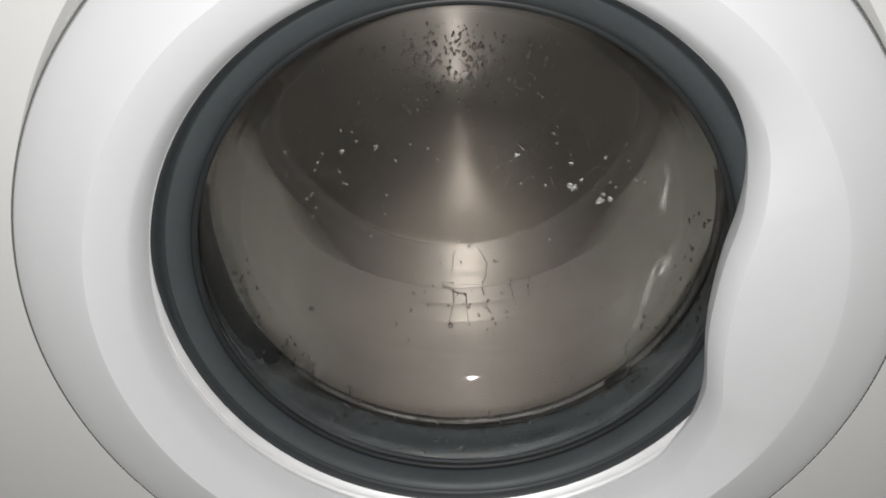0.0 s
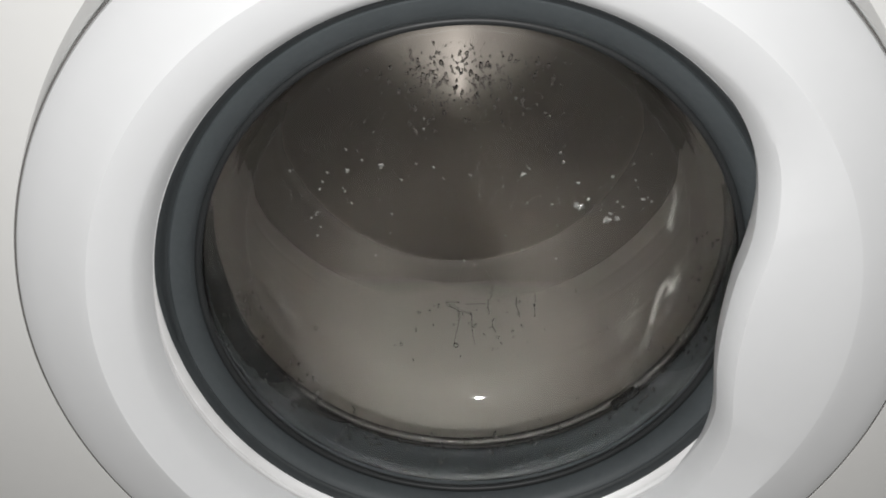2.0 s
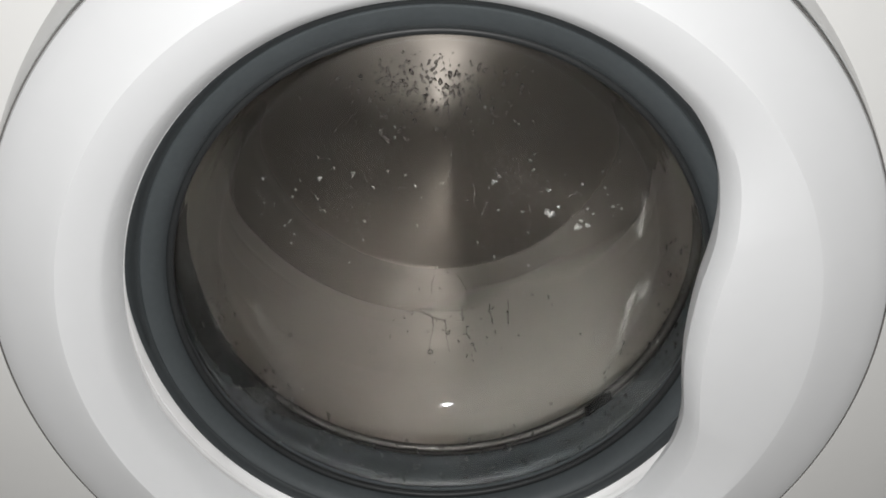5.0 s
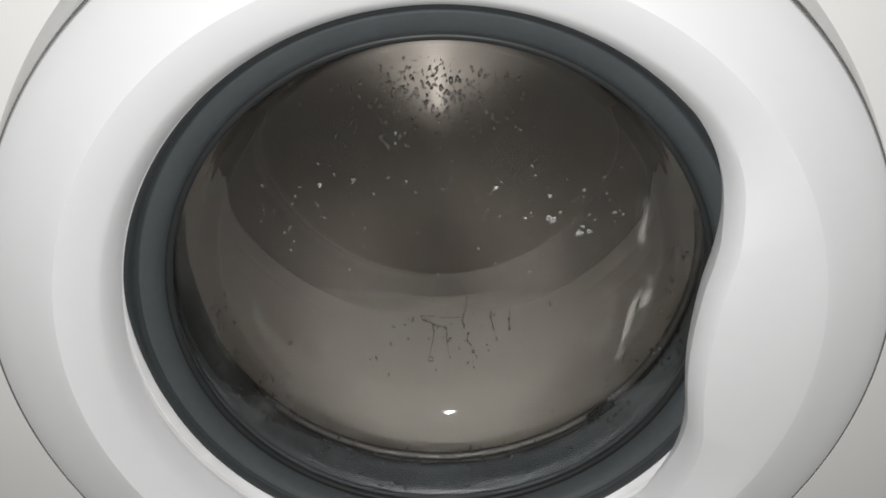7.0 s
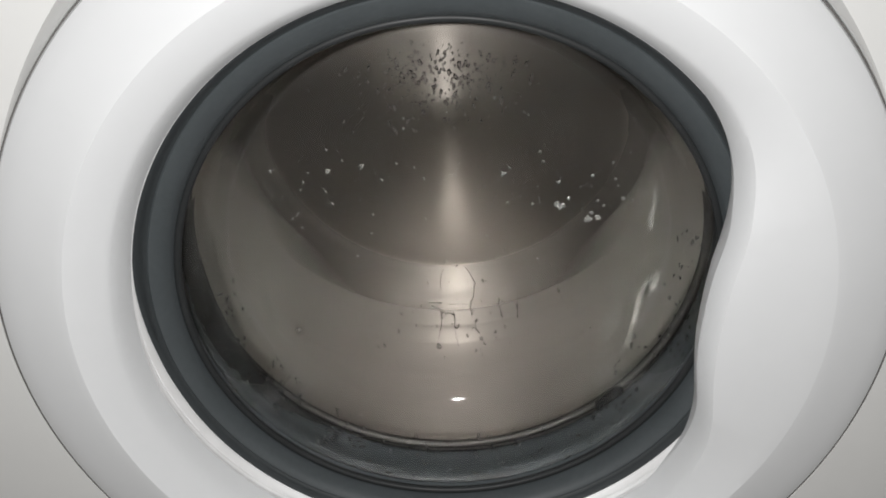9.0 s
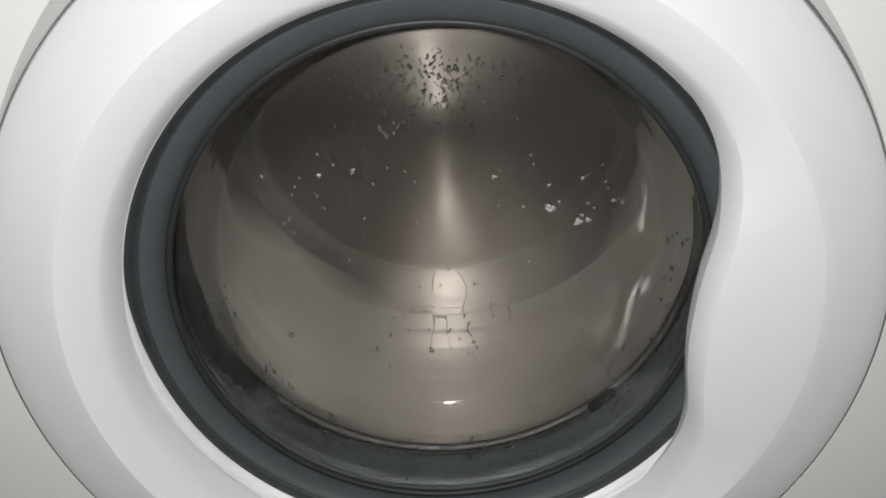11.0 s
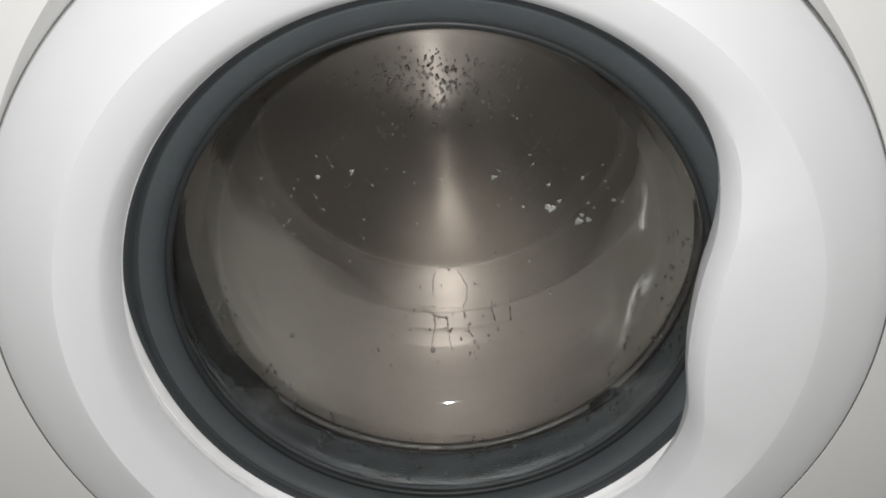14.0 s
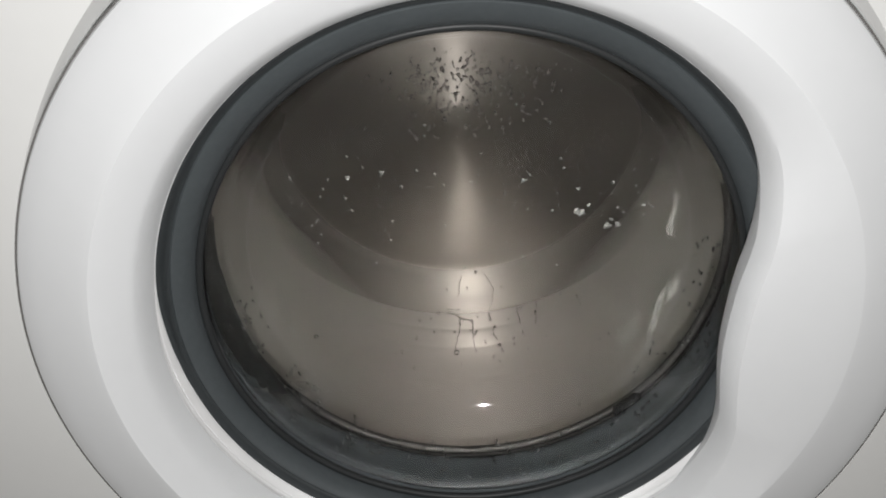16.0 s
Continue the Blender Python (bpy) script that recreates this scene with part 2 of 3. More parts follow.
def soft_edge(a):
    return sum(edge(a + k) for k in (-2, -1, 0, 1, 2)) / 5


def grip(a):
    return min(1.0, max(0.0, 0.174 - soft_edge(a)) / 0.02)


def door():
    def lip(d, y0, y1):
        return lambda a: (soft_edge(a) + d, y0 + (y1 - y0) * grip(a))

    def between(k, bulge):
        def row(a):
            r1 = soft_edge(a) + 0.0066
            y1 = 0.0062 + (0.0002 - 0.0062) * grip(a)
            return 0.1980 + (r1 - 0.1980) * k, -0.0072 + (y1 + 0.0072) * k - bulge * 4 * k * (1 - k)
        return row

    rows = [
        lambda a: (0.215, 0.030),
        lambda a: (0.2352, 0.026),
        lambda a: (0.2353, 0.003),
        lambda a: (0.2350, 0.0008),
        lambda a: (0.2342, -0.0003),
        lambda a: (0.2325, -0.0011),
        lambda a: (0.224, -0.0030),
        lambda a: (0.212, -0.0052),
        lambda a: (0.203, -0.0066),
        lambda a: (0.1985, -0.0072),
        between(0.0, 0), between(0.15, 0.0006), between(0.4, 0.0006), between(0.7, 0.0006), between(0.9, 0.0004),
        lip(0.0064, 0.0064, 0.0004),
        lip(0.0050, 0.0084, 0.0020),
        lip(0.0030, 0.0128, 0.0052),
        lip(0.0011, 0.0188, 0.0090),
        lip(0.0, 0.0240, 0.0125),
        lip(0.0006, 0.0270, 0.0200),
        lip(0.0030, 0.0300, 0.0280),
    ]
    d = sharpen(part("door", polar(rows, 360), PLASTIC, machine, "round white plastic door ring with a hollowed grip", place=(0, 0, CZ)), 18)

    trim = [(0.0, -0.35), (0.03, -0.10), (0.08, 0.05), (0.16, 0.13), (0.21, 0.20), (0.24, 0.32), (0.28, 0.34), (0.31, 0.27), (0.36, 0.30), (0.55, 0.47), (0.75, 0.66), (0.90, 0.83), (0.97, 0.98), (1.0, 1.25)]
    rows = [(lambda a, u=u, v=v: (0.1747 + 0.0040 * crescent(a) - (0.0006 + 0.0062 * crescent(a)) * u, 0.0250 + (0.0006 + 0.0046 * crescent(a)) * v)) for u, v in trim]
    part("trim_ring", polar(rows, 300), SILVER, d, "thin bright silvery trim inside the white door")
    wall = [(0.1752, 0.0262), (0.1744, 0.0262), (0.1732, 0.0275), (0.1722, 0.0300), (0.1712, 0.0330), (0.1700, 0.0352), (0.1694, 0.0356)]
    bm = lathe(wall, 220)
    for v in bm.verts:
        if v.co.y < 0.0320:
            k = 1 - 0.012 * crescent(math.degrees(math.atan2(v.co.z, v.co.x)))
            v.co.x *= k
            v.co.z *= k
            v.co.y += 0.0034 * crescent(math.degrees(math.atan2(v.co.z, v.co.x)))
    sharpen(part("ring_wall", bm, DARK_GREY, d, "darker sloping outer wall of the grey ring"))
    inner = [(0.1700, 0.0362), (0.1694, 0.0354), (0.1686, 0.0350), (0.1676, 0.0354), (0.1640, 0.0384), (0.1612, 0.0420), (0.1596, 0.0470), (0.1588, 0.0520), (0.1580, 0.0535), (0.1580, 0.0575), (0.1690, 0.0595)]
    bm = lathe(inner, 220)
    for v in bm.verts:
        v.co.z -= 0.0038 * smoothstep(0.036, 0.047, v.co.y)
    sharpen(part("inner_ring", bm, GREY, d, "dark grey plastic ring round the glass"))
    bead_line = [(0.1578 + 0.0024 * math.cos(radians(q)), 0.0505 + 0.0024 * math.sin(radians(q))) for q in range(0, 360, 24)]
    bm = lathe(bead_line, 200, closed=True)
    bmesh.ops.translate(bm, verts=bm.verts[:], vec=(0, 0, -0.0038))
    part("rim_bead", bm, GLOSSY_GREY, d, "glossy rounded edge where the ring grips the glass")
    bm = lathe(BOWL_HIGH + [(q, y + 0.004) for q, y in reversed(BOWL_HIGH)], 200, closed=True)
    bm.verts.ensure_lookup_table()
    count, at = len(BOWL_HIGH), 0
    for k in range(2 * count):
        for i in range(1 if k in (count - 1, count) else 200):
            a = 2 * math.pi * i / 200
            front, back = bowl_profiles(math.sin(a))
            r, y = front[k] if k < count else back[2 * count - 1 - k]
            r = r if k not in (count - 1, count) else 0.0
            v = bm.verts[at]
            v.co = (r * math.cos(a), y, r * math.sin(a) - 0.0038 * smoothstep(0.146, 0.158, r))
            at += 1
    glass = part("glass_bowl", bm, GLASS, d, "clear glass bowl of the door, wet on the inside")
    glass.visible_shadow = False
    return d


def gasket():
    prof = [(0.180, 0.0620), (0.1700, 0.0640), (0.1658, 0.0668), (0.1650, 0.0705), (0.1653, 0.0745), (0.1658, 0.0790), (0.1660, 0.0830), (0.1660, 0.0870), (0.1660, 0.0910), (0.1668, 0.0942), (0.1700, 0.0965), (0.2050, 0.0970), (0.2050, 0.0530)]
    bm = lathe(prof, 200)
    for v in bm.verts:
        r, a = math.hypot(v.co.x, v.co.z), math.degrees(math.atan2(v.co.z, v.co.x)) % 360
        if r < 0.172 and v.co.y > 0.080:
            k = 1 - 0.008 * math.exp(-(((a - 193) / 32) ** 2)) * smoothstep(0.080, 0.092, v.co.y) / r
            v.co.x *= k
            v.co.z *= k
    return part("gasket", bm, RUBBER, machine, "dark grey wet rubber door seal", place=(0, 0, CZ))


def black_lip_patch():
    """Black patch on the seal's inner lip, with a ragged edge."""
    rng = random.Random(21)
    bm, rings, wob = bmesh.new(), [], 0.0
    for k in range(91):
        a = 148 + k
        wob = wob * 0.8 + rng.uniform(-0.0016, 0.0016)
        full = math.sin(math.pi * k / 90) ** 0.6
        top = 0.0935 - (0.0155 + wob) * full
        ring = []
        for i in range(5):
            y = top + (0.0938 - top) * i / 4
            lean = 0.008 * math.exp(-(((a - 193) / 32) ** 2)) * smoothstep(0.080, 0.092, y)
            r = 0.1660 - lean - 0.0007 * (1 if 0 < i < 4 else 0.2)
            ring.append(bm.verts.new((r * math.cos(radians(a)), y, r * math.sin(radians(a)))))
        rings.append(ring)
    for p, q in zip(rings, rings[1:]):
        for i in range(4):
            bm.faces.new((p[i], p[i + 1], q[i + 1], q[i]))
    part("black_lip_patch", bm, SEAL_BLACK, SEAL, "black ragged patch on the lip of the seal")


def drum():
    ribs = ((0.150, 0.0012, 0.008), (0.184, 0.0016, 0.007), (0.243, 0.0003, 0.004), (0.287, 0.0005, 0.005), (0.338, 0.0003, 0.004), (0.371, 0.0005, 0.004))
    shell = [(0.1690, 0.1010), (0.2000, 0.1080), (0.2200, 0.1130), (0.2330, 0.1210), (0.2390, 0.1330)]
    for k in range(136):
        y = 0.136 + 0.270 * k / 135
        shell.append((0.2400 - sum(h * math.exp(-((y - c) / w) ** 2) for c, h, w in ribs), y))
    shell += [(0.2500, 0.4060), (0.2500, 0.1090), (0.1690, 0.1000)]
    d = sharpen(part("drum", lathe(shell, 160), STEEL, machine, "brushed stainless steel drum with pressed rings, spinning", place=(0, 0, CZ)))
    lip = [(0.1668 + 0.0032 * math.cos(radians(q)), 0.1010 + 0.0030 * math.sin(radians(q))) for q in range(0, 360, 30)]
    part("drum_lip", lathe(lip, 200, closed=True), DIMMED_LIP_STEEL, d, "rolled steel lip at the drum's mouth, darkened to dim its sheen")

    def face(r, a):
        y = 0.4018 - 0.0006 * math.exp(-((r - 0.193) / 0.005) ** 2)
        y -= 0.200 * (0.182 - min(0.182, max(0.012, r)))
        y -= 0.0050 * math.exp(-((r / 0.058) ** 2))
        arm = 0.5 + 0.5 * math.cos(3 * radians(a + 90))
        y -= 0.0024 * arm ** 2 * smoothstep(0.02, 0.07, r) * smoothstep(0.165, 0.10, r)
        return y

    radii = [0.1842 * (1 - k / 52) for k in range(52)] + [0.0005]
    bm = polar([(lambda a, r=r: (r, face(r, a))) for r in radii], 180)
    part("drum_back", bm, SHADED_BACK_STEEL, d, "dull domed steel back of the drum, darkened for the shade inside")
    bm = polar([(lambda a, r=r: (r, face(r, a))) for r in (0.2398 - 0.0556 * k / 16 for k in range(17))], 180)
    part("back_rim", bm, SHADED_RIM_STEEL, d, "polished flat rim of the drum's back, darkened for the shade inside")

    bm = bmesh.new()
    nu, nv = 28, 26
    grid = []
    for i in range(nu + 1):
        u = -1 + 2 * i / nu
        line = []
        for j in range(nv + 1):
            v = -1 + 2 * j / nv
            h = 0.030 * (0.5 + 0.5 * math.cos(math.pi * u)) ** 0.8 * (1 - max(0.0, -v) ** 5)
            a, r = radians(-90 + 27 * u), 0.2405 - h
            line.append(bm.verts.new((r * math.cos(a), 0.2680 + 0.1345 * v, r * math.sin(a))))
        grid.append(line)
    for i in range(nu):
        for j in range(nv):
            bm.faces.new((grid[i][j], grid[i + 1][j], grid[i + 1][j + 1], grid[i][j + 1]))
    lift = part("lifter", bm, LIFTER, d, "rounded grey lifter of the drum")
    for k in (1, 2):
        more = new("lifter", lift.data)
        more.parent = d
        more.rotation_euler = (0, radians(120 * k), 0)
    return d


front_panel()
casing()
door()
SEAL = gasket()
DRUM = drum()
black_lip_patch()

# ---- water, foam and deposits on the glass and the seal ----
def bowl(r, s):
    """Depth of the bowl's inner (drum-side) face at radius r."""
    back = bowl_profiles(s)[1]
    for (r1, y1), (r0, y0) in zip(back, back[1:]):
        if r >= r0:
            return y0 + (y1 - y0) * min(1.0, (r - r0) / max(1e-6, r1 - r0))
    return back[-1][1]


def on_bowl(x, z, off=0.0003):
    r = math.hypot(x, z)
    s = z / max(r, 1e-6)
    y = bowl(r, s)
    slope = (bowl(r + 0.001, s) - bowl(max(0.0, r - 0.001), s)) / 0.002
    n = Vector((-slope * x / max(r, 1e-6), 1, -slope * z / max(r, 1e-6))).normalized()
    return Vector((x, y, z)) + n * off, n


def bead(bm, at, n, size, tall=1.0, flat=0.5, rough=0.12, level=1, rng=random):
    """A small uneven bead that sits on a surface with normal n."""
    turn = n.to_track_quat("Z", "Y").to_matrix().to_4x4()
    made = bmesh.ops.create_icosphere(bm, subdivisions=level, radius=1.0)["verts"]
    lean = rng.uniform(-0.35, 0.35)
    for v in made:
        k = 1 + rng.uniform(-rough, rough)
        p = Vector((v.co.x * size * k, v.co.y * size * tall * k, v.co.z * size * flat))
        p.x += lean * p.y
        v.co = turn @ p + at


def droplets(name, spots, label, rng):
    bm = bmesh.new()
    for x, z, size, tall in spots:
        at, n = on_bowl(x, z, size * 0.62)
        bead(bm, at, n, size, tall, 0.6, 0.05, 2 if size > 0.0007 else 1, rng)
    ob = finish(name, bm, WATER, place=(0, 0, CZ))
    ob.visible_shadow = False
    return tagged(ob, label, "water drops", kind="stuff")


def wet_glass():
    rng = random.Random(7)
    spots = []
    while len(spots) < 400:
        x, z = rng.gauss(0.0, 0.029), rng.gauss(0.104, 0.017)
        if math.hypot(x, z) < 0.130 and z > 0.066:
            spots.append((x, z, rng.choice((0.0003, 0.0004, 0.0005, 0.0006, 0.0007, 0.0010)) * rng.uniform(0.8, 1.25), rng.uniform(1.0, 2.2)))
    droplets("upper_droplets", spots, "clear water droplets clinging to the upper glass bowl", rng)
    spots = []
    for _ in range(260):
        a = rng.choice((rng.uniform(-175, -112), rng.uniform(-62, 5), rng.uniform(-110, -65), rng.uniform(-172, -120)))
        r = rng.uniform(0.143, 0.160)
        spots.append((r * math.cos(radians(a)), r * math.sin(radians(a)), rng.uniform(0.0004, 0.0011), rng.uniform(1.0, 2.4)))
    droplets("rim_droplets", spots, "small water droplets along the rim of the glass bowl", rng)
    spots = []
    for _ in range(46):
        spots.append((rng.gauss(0.006, 0.030), rng.uniform(-0.098, -0.035), rng.uniform(0.0004, 0.0009), rng.uniform(1.0, 2.5)))
    for _ in range(40):
        a, r = rng.uniform(-180, 180), rng.uniform(0.02, 0.14)
        spots.append((r * math.cos(radians(a)), r * math.sin(radians(a)), rng.uniform(0.0003, 0.0006), 1.2))
    for x, z, q in (
        (-0.0090, -0.0866, 0.0020), (0.0208, -0.0810, 0.0014), (0.0306, -0.0756, 0.0010), (-0.0338, -0.0592, 0.0012), (0.0050, -0.0232, 0.0011), (0.0620, -0.0414, 0.0009),
        (-0.105, -0.067, 0.0017), (-0.072, -0.134, 0.0014), (0.091, -0.132, 0.0013), (0.123, -0.071, 0.0015), (0.133, -0.074, 0.0012), (0.129, -0.073, 0.0010),
        (0.096, -0.072, 0.0010), (0.090, -0.076, 0.0009), (-0.004, -0.146, 0.0014), (-0.119, -0.091, 0.0018), (-0.124, -0.086, 0.0014), (-0.109, -0.109, 0.0012),
        (-0.083, -0.130, 0.0012), (-0.049, -0.137, 0.0010), (-0.021, -0.145, 0.0011), (0.049, -0.133, 0.0010), (0.075, -0.118, 0.0011), (0.148, -0.023, 0.0011),
        (0.142, -0.054, 0.0012), (-0.149, -0.024, 0.0011), (-0.137, -0.058, 0.0012), (-0.145, -0.056, 0.0010),
    ):
        spots.append((x, z, q, 1.0))
    droplets("lower_droplets", spots, "scattered water droplets on the lower glass bowl", rng)


def tube(points, radius, sides=6):
    bm = bmesh.new()
    rings = []
    for k, p in enumerate(points):
        d = (points[min(k + 1, len(points) - 1)] - points[max(k - 1, 0)]).normalized()
        u = d.cross(Vector((0, 1, 0.01))).normalized()
        w = d.cross(u)
        q = radius[k] if isinstance(radius, list) else radius
        rings.append([bm.verts.new(p + (u * math.cos(2 * math.pi * i / sides) + w * math.sin(2 * math.pi * i / sides)) * q) for i in range(sides)])
    for a, b in zip(rings, rings[1:]):
        for i in range(sides):
            bm.faces.new((a[i], a[(i + 1) % sides], b[(i + 1) % sides], b[i]))
    bm.faces.new(rings[0]), bm.faces.new(rings[-1])
    return bm


def refine(points, n=6):
    out = []
    for a, b in zip(points, points[1:]):
        out += [tuple(a[k] + (b[k] - a[k]) * i / n for k in range(len(a))) for i in range(n)]
    return out + [points[-1]]


def runs():
    rng = random.Random(3)
    for path, thick in (
        (((-0.0150, -0.0512), (-0.0055, -0.0516)), 0.00055),
        (((-0.0150, -0.0532), (-0.0090, -0.0534)), 0.00030),
        (((-0.0010, -0.0530), (0.0115, -0.0530)), 0.00025),
        (((-0.0136, -0.0538), (-0.0085, -0.0560), (-0.0040, -0.0592), (0.0018, -0.0606)), 0.00075),
        (((-0.0066, -0.0580), (-0.0062, -0.0640), (-0.0068, -0.0700)), 0.00060),
        (((-0.0072, -0.0715), (-0.0090, -0.0780), (-0.0098, -0.0845)), 0.00028),
        (((0.0024, -0.0606), (0.0026, -0.0660), (0.0024, -0.0715)), 0.00055),
        (((0.0026, -0.0730), (0.0034, -0.0800), (0.0048, -0.0860)), 0.00024),
        (((0.0102, -0.0237), (0.0140, -0.0300), (0.0169, -0.0365), (0.0162, -0.0450), (0.0149, -0.0525)), 0.00026),
        (((0.0142, -0.0500), (0.0136, -0.0560), (0.0142, -0.0615)), 0.00055),
        (((0.0330, -0.0487), (0.0328, -0.0540), (0.0340, -0.0590), (0.0352, -0.0640)), 0.00062),
        (((0.0456, -0.0460), (0.0460, -0.0520)), 0.00035),
        (((0.0456, -0.0540), (0.0458, -0.0640)), 0.00065),
        (((0.0170, -0.0660), (0.0166, -0.0710), (0.0189, -0.0760)), 0.00045),
        (((-0.0040, -0.0250), (-0.0060, -0.0320), (-0.0062, -0.0400)), 0.00030),
    ):
        pts = [on_bowl(x + rng.uniform(-1, 1) * 0.0004, z, 0.0003)[0] for x, z in refine(path, 5)]
        ob = finish("water_run", tube(pts, [thick * rng.uniform(0.45, 1.35) for _ in pts]), WATER, place=(0, 0, CZ))
        ob.visible_shadow = False
        tagged(ob, "thin clear water run trickling down the glass bowl", "water", "water runs on the glass")


def foam():
    rng = random.Random(11)
    for x, z, size, lumps in (
        (0.0727, 0.0192, 0.0036, 5), (0.0768, 0.0245, 0.0018, 3), (0.0905, 0.0090, 0.0031, 5), (0.0965, 0.0105, 0.0022, 4), (0.0925, 0.0140, 0.0018, 3),
        (0.0360, 0.0424, 0.0024, 4), (0.0395, 0.0458, 0.0016, 3), (0.0235, 0.0340, 0.0014, 3), (0.0700, 0.0365, 0.0019, 3), (0.0700, 0.0420, 0.0011, 2),
        (0.0916, 0.0395, 0.0019, 3), (0.1116, 0.0255, 0.0018, 3), (-0.1094, 0.0501, 0.0018, 3), (-0.0737, 0.0485, 0.0021, 3), (-0.0867, 0.0476, 0.0012, 2),
        (-0.0755, 0.0259, 0.0013, 2), (-0.0968, 0.0178, 0.0013, 2), (-0.0531, 0.0511, 0.0019, 3), (0.0037, 0.0420, 0.0013, 2), (0.0073, 0.0280, 0.0012, 2),
        (-0.0530, 0.0110, 0.0010, 2), (-0.0245, 0.0120, 0.0010, 2), (0.0587, 0.0055, 0.0012, 2), (0.0850, 0.0330, 0.0011, 2),
    ):
        bm = bmesh.new()
        for _ in range(lumps * 2 if size > 0.002 else lumps):
            at, n = on_bowl(x + rng.gauss(0, 0.38) * size, z + rng.gauss(0, 0.32) * size, size * 0.2)
            bead(bm, at, n, (size if size > 0.002 else size * 1.15) * rng.uniform(0.26, 0.5), rng.uniform(0.8, 1.3), 0.5, 0.07, 2, rng)
        tagged(finish("foam_blob", bm, FOAM, place=(0, 0, CZ)), "small white soap foam blob stuck on the glass", "foam", "foam blobs on the glass")
    bm = bmesh.new()
    for _ in range(170):
        x, z = rng.uniform(-0.115, 0.118), rng.gauss(0.030, 0.024)
        at, n = on_bowl(x, z, 0.0002)
        bead(bm, at, n, rng.choice((0.0004, 0.0005, 0.0005, 0.0007, 0.0010)), 1.0, 0.6, 0.2, 1, rng)
    # along the lower rim the white specks are foam and painted water glints
    for _ in range(26):
        a0, r0 = rng.choice((rng.uniform(-165, -100), rng.uniform(-80, -20), rng.uniform(-150, -110))), rng.uniform(0.136, 0.157)
        for _ in range(rng.choice((1, 1, 2, 4, 6))):
            a, r = radians(a0 + rng.gauss(0, 1.0)), r0 + rng.gauss(0, 0.0012)
            at, n = on_bowl(r * math.cos(a), r * math.sin(a), 0.0002)
            bead(bm, at, n, rng.choice((0.0003, 0.0004, 0.0006)), rng.uniform(0.8, 2.2), 0.6, 0.2, 1, rng)
    tagged(finish("foam_glint_specks", bm, FOAM, place=(0, 0, CZ)), "tiny white foam specks scattered over the glass, with painted water glints along the lower rim", "foam", kind="stuff")


def streak(path, mat, label, rng):
    """A thin uneven ribbon of soapy water on the bowl; path: radius, angle, half width."""
    bm = bmesh.new()
    fine = refine(path, 3)
    across = 8
    thickness = bm.verts.layers.float.new("thickness")
    ws = [0.0]
    for _ in fine:
        ws.append(ws[-1] * 0.9 + rng.uniform(-0.10, 0.10))
    sheet = []
    for k, (r, a, w) in enumerate(fine):
        line = []
        for i in range(across + 1):
            q = r + w * ((2 * i / across - 1) + ws[k + 1] * 0.6)
            x, z = q * math.cos(radians(a)), q * math.sin(radians(a))
            v = bm.verts.new(on_bowl(x, z, 0.0010)[0])
            v[thickness] = math.sin(math.pi * i / across) * math.sin(math.pi * k / (len(fine) - 1)) ** 0.5
            line.append(v)
        sheet.append(line)
    for k in range(len(sheet) - 1):
        for i in range(across):
            bm.faces.new((sheet[k][i], sheet[k][i + 1], sheet[k + 1][i + 1], sheet[k + 1][i]))
    tagged(finish("soap_streak", bm, mat, place=(0, 0, CZ)), label, "soapy water", "soap streaks on the glass")


def streaks():
    rng = random.Random(5)
    milky = "milky streak of soapy water on the side of the glass"
    for path, width, strands, mat in (
        (((0.1380, 23.0, 1.2), (0.1354, 12.8, 1.6), (0.1311, 2.6, 1.8), (0.1203, -4.3, 1.0)), 0.0022, 6, FILM),
        (((0.1410, 1.2, 0.8), (0.1407, -5.7, 1.2), (0.1385, -10.8, 1.6), (0.1367, -16.6, 1.2), (0.1356, -21.6, 1.0), (0.1403, -30.4, 0.8), (0.1440, -40.2, 1.3)), 0.0016, 9, FILM),
        (((0.1477, 12.9, 0.5), (0.1478, 5.8, 0.7), (0.1490, 0.8, 0.8), (0.1499, -9.2, 0.5)), 0.0010, 3, FILM),
        (((0.1287, -5.8, 0.5), (0.1276, -9.0, 0.8), (0.1269, -12.3, 0.5)), 0.0008, 2, FILM),
        (((0.1134, -4.6, 2.0), (0.1200, -21.0, 2.4), (0.1310, -36.0, 2.0), (0.1372, -46.2, 1.2)), 0.0050, 6, HAZE),
        (((0.1213, 156.2, 1.6), (0.1151, 161.3, 2.0), (0.1070, 164.3, 1.2)), 0.0040, 5, HAZE),
        (((0.1280, 180.9, 1.6), (0.1308, 191.9, 2.0), (0.1360, 206.2, 1.8), (0.1421, 224.1, 1.0)), 0.0045, 7, HAZE),
        (((0.1113, 184.1, 0.5), (0.1100, 187.8, 0.7), (0.1090, 191.1, 0.5)), 0.0006, 2, FILM),
        (((0.1492, 166.4, 1.0), (0.1470, 180.8, 1.6), (0.1481, 200.1, 1.4), (0.1484, 214.0, 1.0)), 0.0035, 5, HAZE),
    ):
        for k in range(strands):
            n = len(path)
            lo = rng.uniform(0, 0.45)
            hi = rng.uniform(0.6, 1.0)
            shift = rng.uniform(-1, 1) * width
            broad = rng.choice((0.0005, 0.0010, 0.0018, 0.0032))
            line = []
            for q in range(13):
                u = (lo + (hi - lo) * q / 12) * (n - 1)
                m = min(int(u), n - 2)
                r, a, w = (path[m][c] + (path[m + 1][c] - path[m][c]) * (u - m) for c in range(3))
                line.append((r + shift * w, a, broad * w * math.sin(math.pi * (q + 0.15) / 12.3) ** 0.7))
            streak(line, mat, milky, rng)


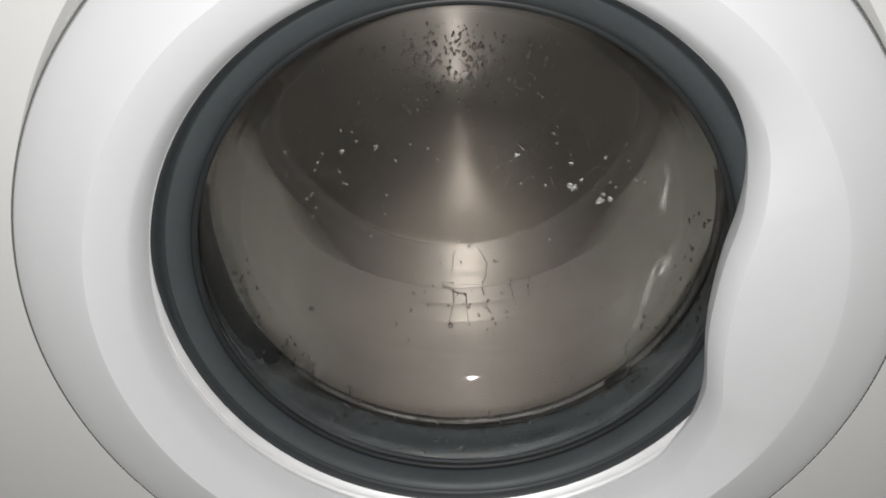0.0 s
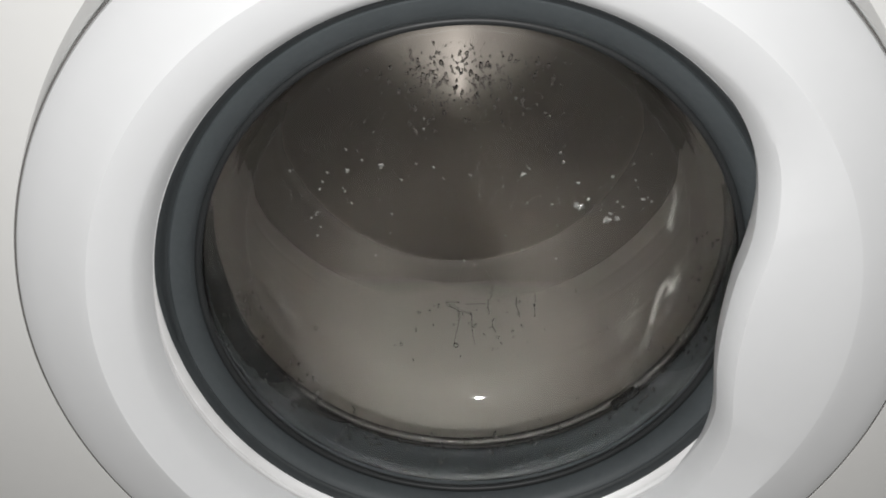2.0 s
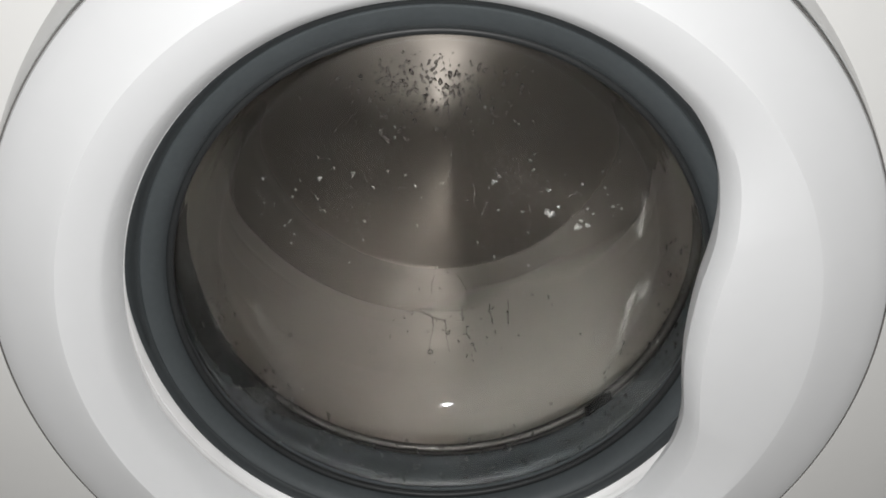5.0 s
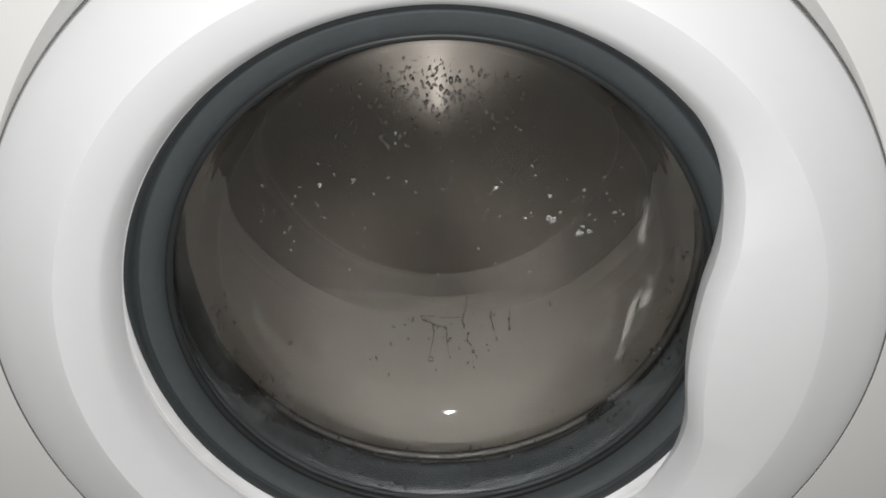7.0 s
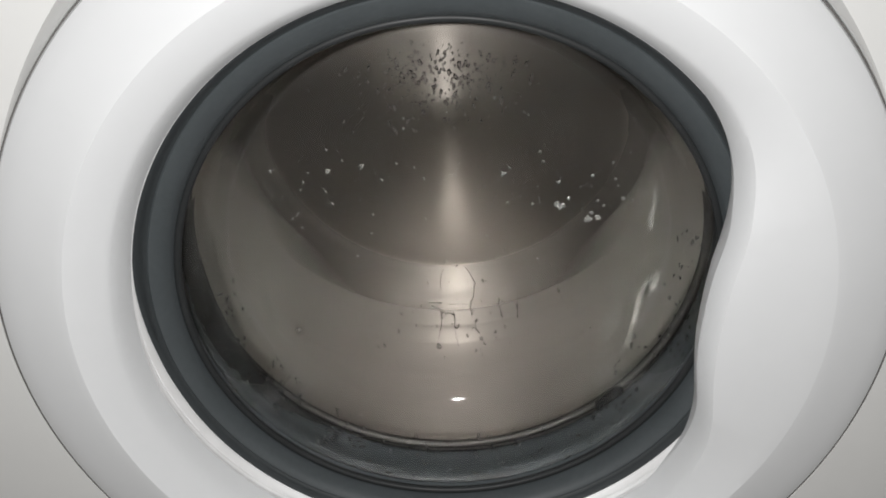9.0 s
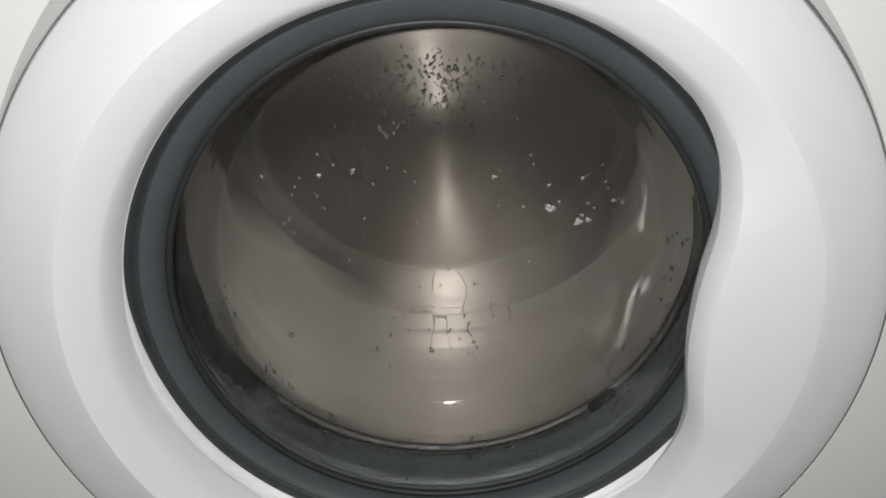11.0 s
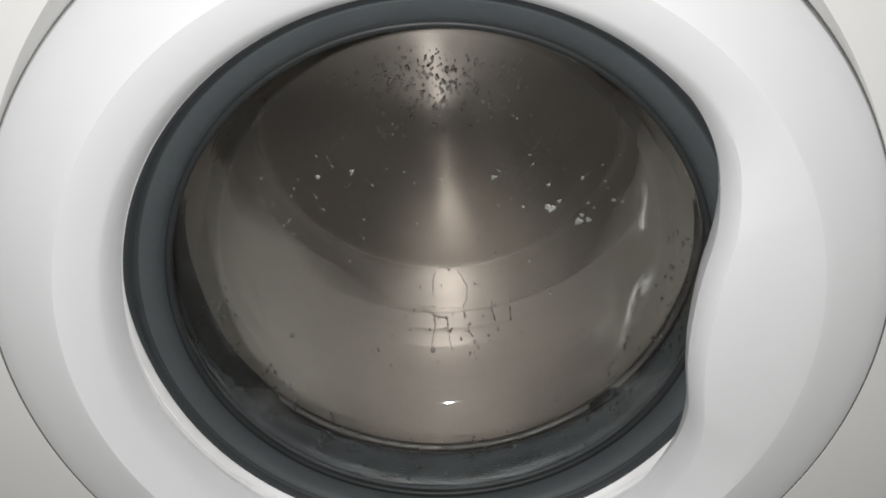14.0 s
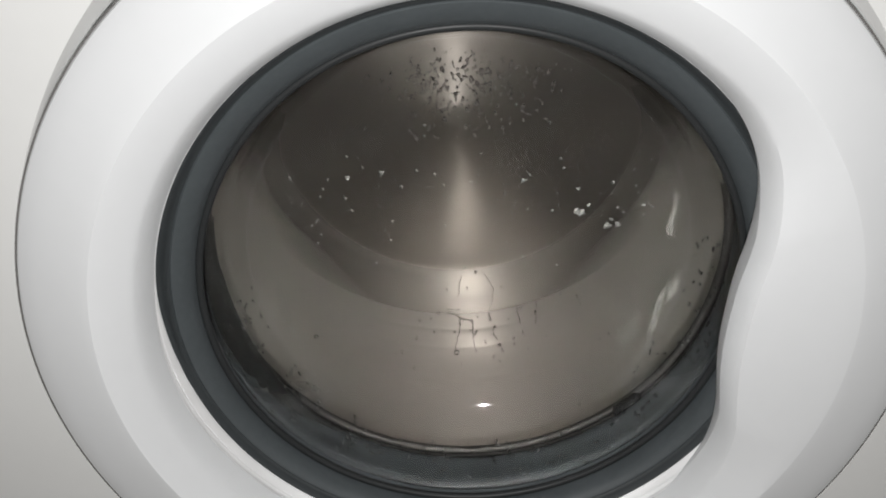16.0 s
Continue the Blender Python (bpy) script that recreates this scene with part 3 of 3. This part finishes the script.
def deposits():
    rng = random.Random(9)
    for a0, a1, lift in ((-127, -103, 0.0), (-166, -151, 0.0), (-50, -34, 0.0), (-78, -62, 0.0)):
        pts, w, wob = [], [], 0.0
        n = max(8, int(abs(a1 - a0) * 2.5))
        for k in range(n + 1):
            a = radians(a0 + (a1 - a0) * k / n)
            wob = wob * 0.75 + rng.uniform(-0.0010, 0.0010)
            r, y = 0.1649, 0.0690 + wob * 1.2
            pts.append(Vector((r * math.cos(a), y, r * math.sin(a))))
            w.append(0.00009 * rng.uniform(0.4, 2.2))
        tagged(finish("lime_line", tube(pts, w), LIME, place=(0, 0, CZ)), "thin crooked dried lime line on the rubber seal", "deposit", "lime lines on the seal")
    bm = bmesh.new()
    for _ in range(170):
        a = radians(rng.uniform(-178, -8))
        y = rng.uniform(0.060, 0.095)
        r = 0.1640 + 0.0018 * rng.random()
        at = Vector((r * math.cos(a), y, r * math.sin(a)))
        bead(bm, at, Vector((-math.cos(a), 0, -math.sin(a))), rng.choice((0.0004, 0.0005, 0.0008, 0.0013)), rng.uniform(0.8, 2.0), 0.4, 0.06, 2, rng)
    wet = finish("seal_droplets", bm, WATER, place=(0, 0, CZ))
    wet.visible_shadow = False
    tagged(wet, "water droplets and specks on the dark rubber seal", "water drops", kind="stuff")
    bm = bmesh.new()
    # pale beads: lime, and glints of wet drops put in as colour
    for _ in range(90):
        a = radians(rng.choice((rng.uniform(-178, -8), rng.gauss(-140, 9), rng.gauss(-48, 9), rng.gauss(-92, 8))))
        y, r = rng.uniform(0.062, 0.094), 0.1641
        bead(bm, Vector((r * math.cos(a), y, r * math.sin(a))), Vector((-math.cos(a), 0, -math.sin(a))), rng.choice((0.00015, 0.0002, 0.0003, 0.0005)), rng.uniform(0.7, 2.2), 0.6, 0.25, 1, rng)
    tagged(finish("lime_glint_specks", bm, LIME, place=(0, 0, CZ)), "pale specks of lime and painted water glints scattered over the dark seal", "deposit", kind="stuff")
    for a in (-48, -141):
        bm = bmesh.new()
        box(bm, (-0.0115, -0.004, -0.0016), (0.0115, 0.004, 0.0016))
        bmesh.ops.bevel(bm, geom=bm.edges[:], offset=0.0008, segments=2, affect="EDGES")
        ob = part("seal_clip", bm, BLACK, SEAL, "black wet clip at the edge of the seal", place=(0.1640 * math.cos(radians(a)), 0.0945, 0.1640 * math.sin(radians(a))))
        ob.rotation_euler = (0, radians(-a - 90), 0)


def dirt():
    bm = bmesh.new()
    a = radians(139)
    bead(bm, Vector((0.2385 * math.cos(a), 0.0095, 0.2385 * math.sin(a))), Vector((0, -1, 0)), 0.0008, 1.4, 0.5, 0.2, 1, random.Random(2))
    tagged(finish("dirt_speck", bm, RUBBER, place=(0, 0, CZ)), "tiny dark dirt speck in the rim round the door", "dirt")


dirt()
wet_glass()
runs()
foam()
streaks()
deposits()


# ---- the drum spins up ----
# phase of the lifters at the given second: 0 when a lifter is lowest, 60 when the lowest place is free between two
PHASES = ((0, 60), (0.5, 52), (1, 8), (1.5, 60), (2, 4), (2.5, 30), (3, 64), (3.5, 24), (4, 62), (6.5, 34), (7, 2), (7.5, 14), (8, 4), (8.5, 8), (9, 60), (11.5, 10), (12, 8), (12.5, 6), (13, 58), (13.5, 6), (14, 48), (14.5, 56), (15, 50), (15.5, 66), (16, 60))


def motions():
    rows, angle = [], float(PHASES[0][1])
    rows.append((0.0, pose(0, 0, CZ, 0, angle, 0)))
    for (t0, _), (t1, want) in zip(PHASES, PHASES[1:]):
        n = round((t1 - t0) * FPS)
        speed = 42.5 + 1.15 * (t0 + t1) / 2
        end = angle + speed * n
        end += (want - end + 60) % 120 - 60
        for k in range(1, n + 1):
            rows.append((t0 + k / FPS, pose(0, 0, CZ, 0, angle + (end - angle) * k / n, 0)))
        angle = end
    walk(DRUM, rows)


motions()
